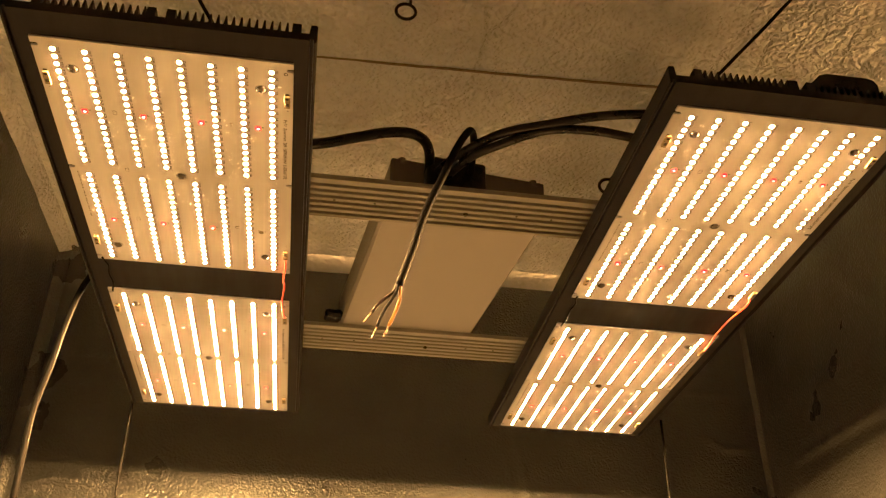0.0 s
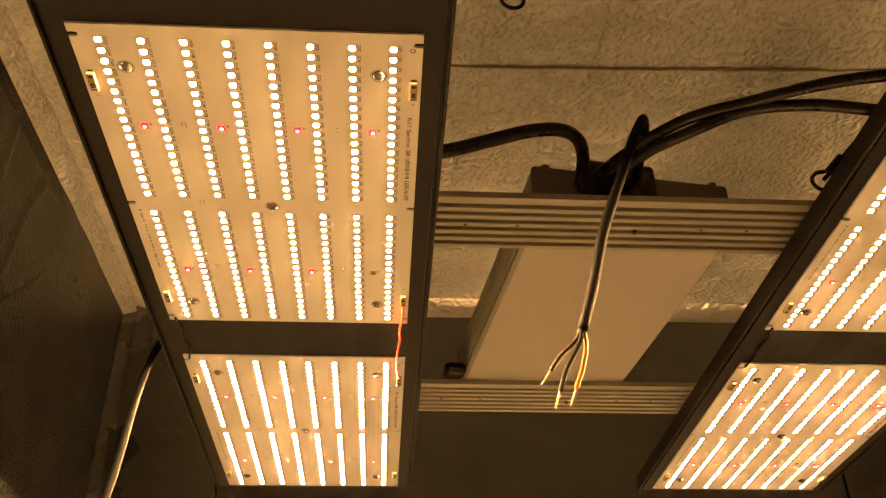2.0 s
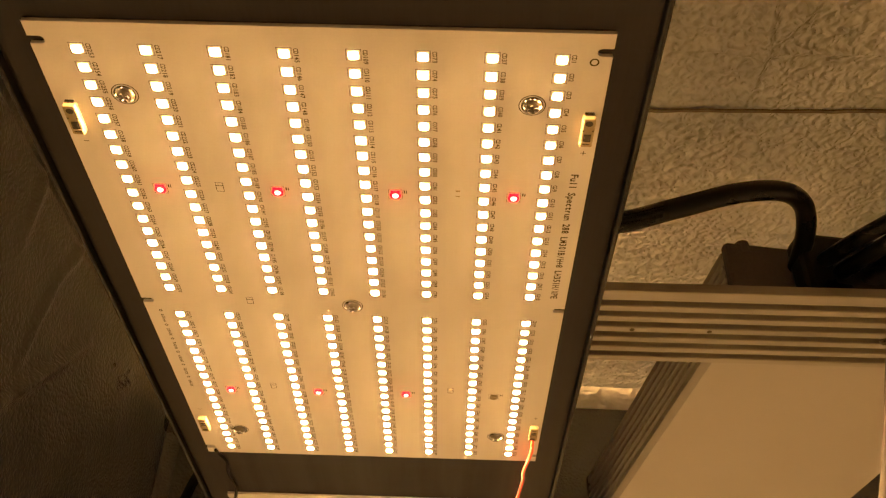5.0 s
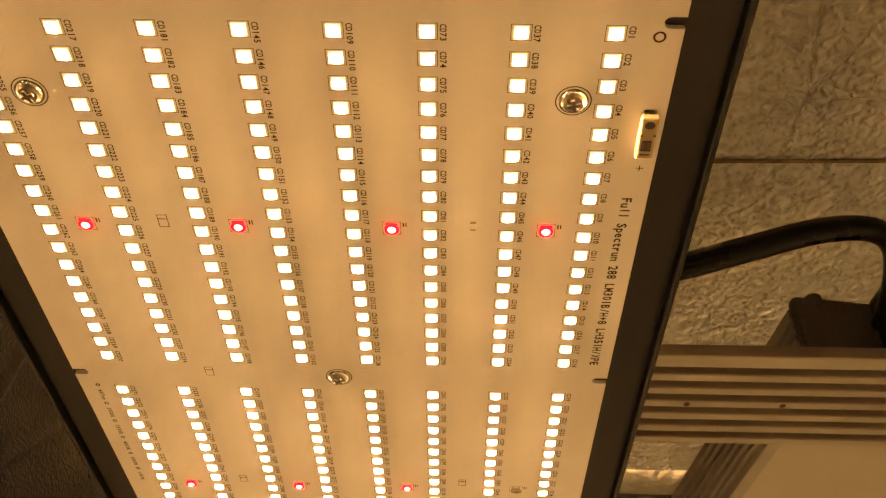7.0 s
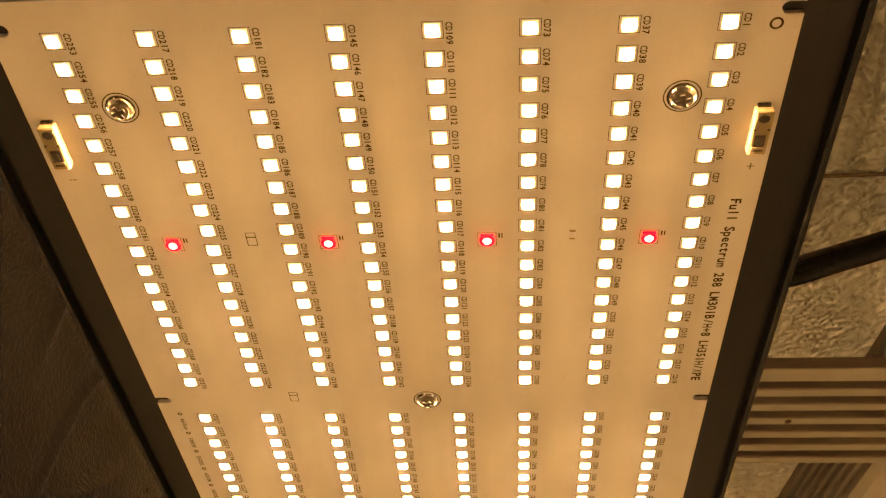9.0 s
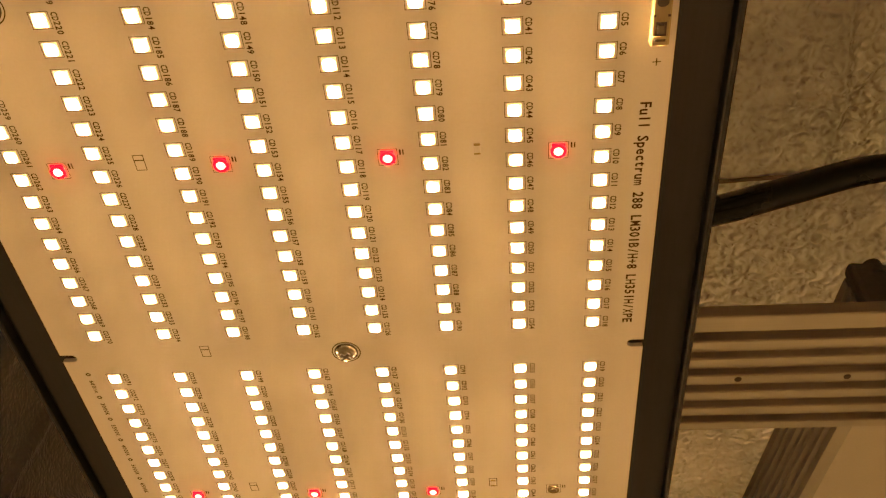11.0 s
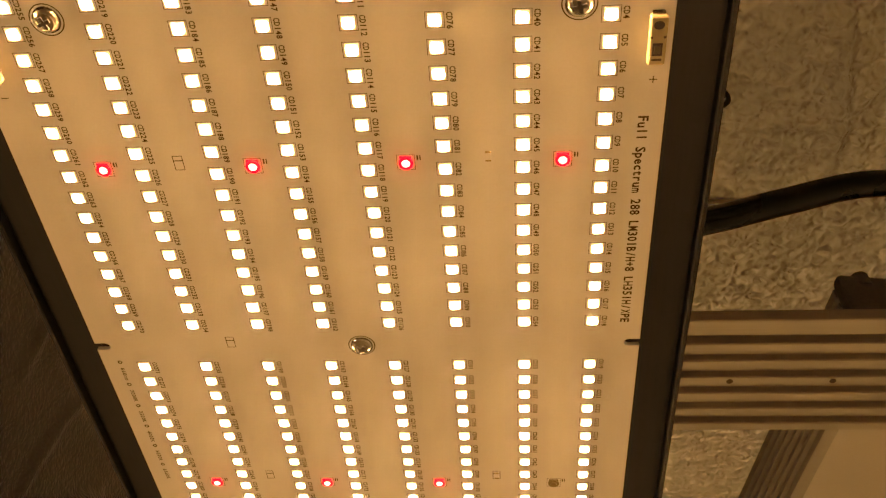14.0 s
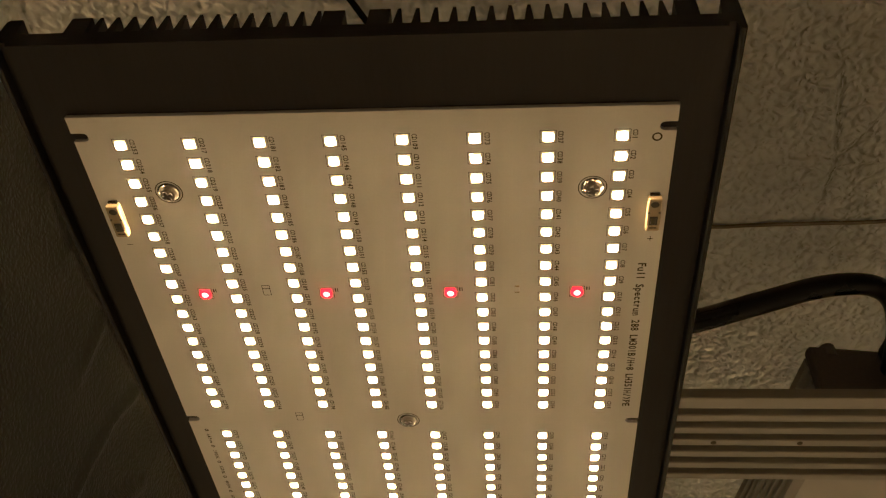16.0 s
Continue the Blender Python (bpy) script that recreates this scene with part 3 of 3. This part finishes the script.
for m in (LEFT, RIGHT):
    z = -0.0022
    jumper([m @ Vector(p) for p in ((-0.0032, 0.257, z), (-0.0030, 0.268, z - 0.002), (-0.0050, 0.296, z), (-0.0040, 0.312, 0), (-0.0060, 0.335, z), (-0.0055, 0.356, z - 0.002), (-0.0032, 0.374, z))], RED_WIRE, "red silicone jumper wire")
    jumper([m @ Vector(p) for p in ((-0.1722, 0.283, -0.0008), (-0.1718, 0.290, 0.0004), (-0.1695, 0.300, 0.0006), (-0.1712, 0.315, 0.0004), (-0.1700, 0.332, 0.0004), (-0.1722, 0.347, -0.0008))], BLACK_WIRE, "black jumper wire")


def crossbar(y0):
    """A flat extrusion lying on both heatsinks: a plain front strip, a deep groove, six ribs."""
    z0, z1, top, p = 1.6165, 1.6204, 1.6213, 0.0084
    outline = [(y0, top), (y0, z0 + 0.0004), (y0 + 0.0004, z0), (y0 + 0.0067, z0), (y0 + 0.0070, z0 + 0.0003), (y0 + 0.0072, z1)]
    for i in range(6):
        a = y0 + 0.0110 + i * p
        outline += [(a, z1 - (0.0010 if i else 0)), (a + 0.0003, z0 + 0.0005), (a + 0.0007, z0), (a + 0.0041, z0), (a + 0.0046, z0 + 0.0005)]
        outline.append((a + 0.0050, z1 - 0.0010) if i < 5 else (a + 0.0046, top))
    bar = part("crossbar", add_prism(bmesh.new(), outline, "x", -0.020, 0.300), ALUMINIUM, light, "ribbed silver aluminium crossbar", m=BASE)
    mid = y0 + 0.0110 + 2 * p + 0.0024
    # Thin dark discs on the rib, for the shade in its drillings.
    for x in (0.037, 0.0725, 0.200, 0.232):
        part("hole_shade", add_cone(bmesh.new(), x, mid, z0 + 0.0001, z0 - 0.0001, 0.0012, 0.0012, 12), SHADOWED, bar)
    part("bolt", one(lambda bm: (add_cone(bm, 0.154, mid + 0.0035, z0 + 0.0001, z0 - 0.0014, 0.0024, 0.0016, 16))), STEEL, bar)
    return bar


crossbar(0.150)
crossbar(0.4215)

# driver, lying askew on the two bars
DRV = pose(0.1575, 0.1810, 1.6215, 0, 0, 6.8)


def driver():
    w, l, h = 0.1465, 0.275, 0.0415
    out = [(-w / 2, 0.003), (-w / 2 + 0.003, 0)]
    out += [(w / 2 - 0.003, 0), (w / 2, 0.003)]
    for i in range(6):
        z = 0.006 + i * 0.0052
        out += [(w / 2, z), (w / 2 - 0.0016, z + 0.0008), (w / 2 - 0.0016, z + 0.0026), (w / 2, z + 0.0034)]
    out += [(w / 2, h - 0.002), (w / 2 - 0.004, h), (-w / 2 + 0.004, h), (-w / 2, h - 0.002)]
    for i in reversed(range(6)):
        z = 0.006 + i * 0.0052
        out += [(-w / 2, z + 0.0034), (-w / 2 + 0.0016, z + 0.0026), (-w / 2 + 0.0016, z + 0.0008), (-w / 2, z)]
    d = part("driver", add_prism(bmesh.new(), out, "y", 0.006, l - 0.006), CASE, light, "pale aluminium LED driver case", m=BASE @ DRV)
    for y0, y1 in ((0, 0.0062), (l - 0.0062, l)):
        cap = part("end_cap", box(-w / 2, w / 2, y0, y1, 0.0005, h + 0.0012, 0.002, segments=2), CAP, d, "dark end cap")
    for x in (-0.063, 0.063):
        part("cap_screw", one(lambda bm: add_cone(bm, x, 0.003, h - 0.004, h + 0.0028, 0.0040, 0.0034, 16)), CAP, d)
    part("gland", box(-0.043, 0.012, -0.014, 0.001, 0.006, h + 0.0005, 0.003, segments=2), BLACK_RUBBER, d, "black rubber cable gland")
    for x, y in ((0.062, 0.020), (-0.062, 0.255), (0.062, 0.255), (-0.062, 0.020)):
        part("rivet", one(lambda bm: add_cone(bm, x, y, 0.0, -0.0008, 0.0024, 0.0018, 14)), STEEL, d)
    part("end_gland", box(-0.092, -0.073, l - 0.040, l - 0.022, 0.0, 0.010, 0.003), BLACK_RUBBER, d)
    return d


driver()


def cable(name, points, r, label, mat=BLACK_RUBBER, sides=14):
    return part(name, tube(points, r, sides, 10), mat, light, label, True, BASE)


cable("output_cable", [(0.1185, 0.192, 1.649), (0.1185, 0.168, 1.654), (0.1160, 0.150, 1.6568), (0.109, 0.134, 1.656), (0.0960, 0.1225, 1.6525), (0.075, 0.117, 1.646), (0.047, 0.1155, 1.6352), (0.020, 0.115, 1.6255), (-0.012, 0.116, 1.6215), (-0.05, 0.118, 1.6215)], 0.0045, "thick black output cable")
cable("output_cable", [(0.122, 0.190, 1.648), (0.126, 0.165, 1.647), (0.142, 0.127, 1.641), (0.170, 0.096, 1.6405), (0.204, 0.081, 1.642), (0.240, 0.057, 1.6355), (0.273, 0.039, 1.627), (0.30, 0.032, 1.6215), (0.33, 0.03, 1.6205)], 0.0038, "black output cable")
cable("output_cable", [(0.128, 0.191, 1.646), (0.132, 0.167, 1.641), (0.148, 0.124, 1.634), (0.167, 0.102, 1.632), (0.204, 0.085, 1.639), (0.240, 0.073, 1.634), (0.274, 0.066, 1.6245), (0.30, 0.064, 1.6205), (0.33, 0.063, 1.6205)], 0.0038, "black output cable")

# the loose mains lead with three bared wires
lead = cable("mains_lead", [(0.157, 0.192, 1.645), (0.156, 0.165, 1.650), (0.1515, 0.125, 1.652), (0.1455, 0.104, 1.6465), (0.1395, 0.095, 1.635), (0.131, 0.092, 1.616), (0.1205, 0.092, 1.588), (0.107, 0.094, 1.552), (0.0985, 0.097, 1.520), (0.0895, 0.100, 1.490)], 0.0031, "black mains lead with its sheath cut back", BLACK_WIRE)
for pts, mat, lab in (
    (((0.0891, 0.1005, 1.493), (0.0858, 0.102, 1.485), (0.0768, 0.1035, 1.476), (0.0708, 0.1035, 1.467)), BROWN_WIRE, "brown wire core"),
    (((0.0895, 0.0995, 1.493), (0.0873, 0.1015, 1.483), (0.0798, 0.1035, 1.469), (0.0751, 0.1045, 1.456)), BLACK_WIRE, "black wire core"),
    (((0.0901, 0.1015, 1.493), (0.0908, 0.1025, 1.481), (0.0880, 0.1045, 1.469), (0.0838, 0.1055, 1.458)), YELLOW_WIRE, "yellow wire core")):
    c = part("wire_core", tube(pts, 0.00125, 8), mat, lead, lab, True)
    a, b = Vector(pts[-2]), Vector(pts[-1])
    d = (b - a).normalized()
    part("bare_end", tube([b - d * 0.001, b + d * 0.005, b + d * 0.010], 0.00055, 6), COPPER, lead, "bared copper end", True)

part("bracket", add_prism(bmesh.new(), [(0.372, 1.6164), (0.379, 1.6205), (0.387, 1.6290), (0.393, 1.6312), (0.425, 1.6312), (0.430, 1.6295), (0.4325, 1.6255), (0.4325, 1.6164)], "y", -0.022, 0.030), BLACK_RUBBER, light, "black rounded cable box on the heatsink", m=BASE)


# ---- ropes, hook and lead ----
def rope(points, r, label, hook=0.0):
    e = thing("hanging_rope", points[0], label, "rope", "ropes of the grow light")
    m = Matrix.Translation(-Vector(points[0]))
    part("cord", tube(points, r, 9, 24, twist=0.12), ROPE, e, "", True, m)
    if hook:
        p, k = Vector(points[0]), hook
        part("hook", tube([p + Vector(q) * k for q in ((0.3, 0, 0.9), (-0.5, 0, 0.7), (-1.0, 0, 0), (-0.8, 0, -0.8), (0, 0, -1.1), (0.8, 0, -0.7), (0.9, 0, 0.1))], 0.0014, 8), STEEL, e, "small steel hook", True, m)
        part("rope_grip", tube([p + (Vector(points[1]) - p).normalized() * d for d in (0.006, 0.011, 0.02)], 0.0038, 10), BLACK_RUBBER, e, "black rope grip", True, m)
    return e


rope([(0.004, 0.150, 1.622), (-0.144, 0.037, 1.80), (-0.29, -0.052, 1.965)], 0.0015, "thin black rope up to the tent's roof", 0.006)
rope([(0.274, 0.140, 1.631), (0.44, 0.04, 1.80), (0.58, -0.05, 1.965)], 0.0015, "thin black rope up to the tent's roof", 0.008)
rope([(0.284, 0.445, 1.630), (0.43, 0.55, 1.80), (0.58, 0.66, 1.965)], 0.0015, "thin black rope up to the tent's roof", 0.006)
rope([(-0.012, 0.470, 1.626), (-0.14, 0.55, 1.80), (-0.29, 0.66, 1.965)], 0.0015, "thin black rope up to the tent's roof", 0.006)
rope([(-0.195, 0.655, 1.625), (-0.1945, 0.658, 1.55), (-0.192, 0.66, 1.40), (-0.190, 0.66, 1.15)], 0.0016, "loose black rope end hanging down")
rope([(0.512, 0.665, 1.635), (0.5125, 0.668, 1.55), (0.511, 0.67, 1.40), (0.510, 0.67, 1.15)], 0.0016, "loose black rope end hanging down")

flex = thing("power_flex", (-0.19, 0.35, 1.63), "black power lead hanging beside the lit panel", "cable")
part("sheath", tube([(-0.165, 0.350, 1.630), (-0.190, 0.352, 1.628), (-0.2035, 0.360, 1.613), (-0.212, 0.362, 1.575), (-0.217, 0.362, 1.519), (-0.222, 0.362, 1.478), (-0.221, 0.361, 1.439), (-0.219, 0.36, 1.397), (-0.210, 0.36, 1.2), (-0.2, 0.36, 1.0)], 0.0031, 12, 10), BLACK_WIRE, flex, "", True, Matrix.Translation((0.19, -0.35, -1.63)))

ring = thing("ceiling_ring", (0.100, 0.268, 1.966), "black wire ring hanging from the tent ceiling", "ring")
pts = [(0.100 + 0.011 * math.sin(a) - 0.004 * math.cos(a), 0.268 + 0.004 * math.sin(a), 1.9525 - 0.0115 * math.cos(a)) for a in [2 * math.pi * k / 16 for k in range(17)]]
part("loop", tube(pts, 0.0019, 8, 2), BLACK_RUBBER, ring, "", True, Matrix.Translation((-0.100, -0.268, -1.966)))
part("stem", tube([(0.104, 0.268, 1.963), (0.105, 0.266, 1.966), (0.104, 0.262, 1.968)], 0.0017, 8, 3), BLACK_RUBBER, ring, "", True, Matrix.Translation((-0.100, -0.268, -1.966)))
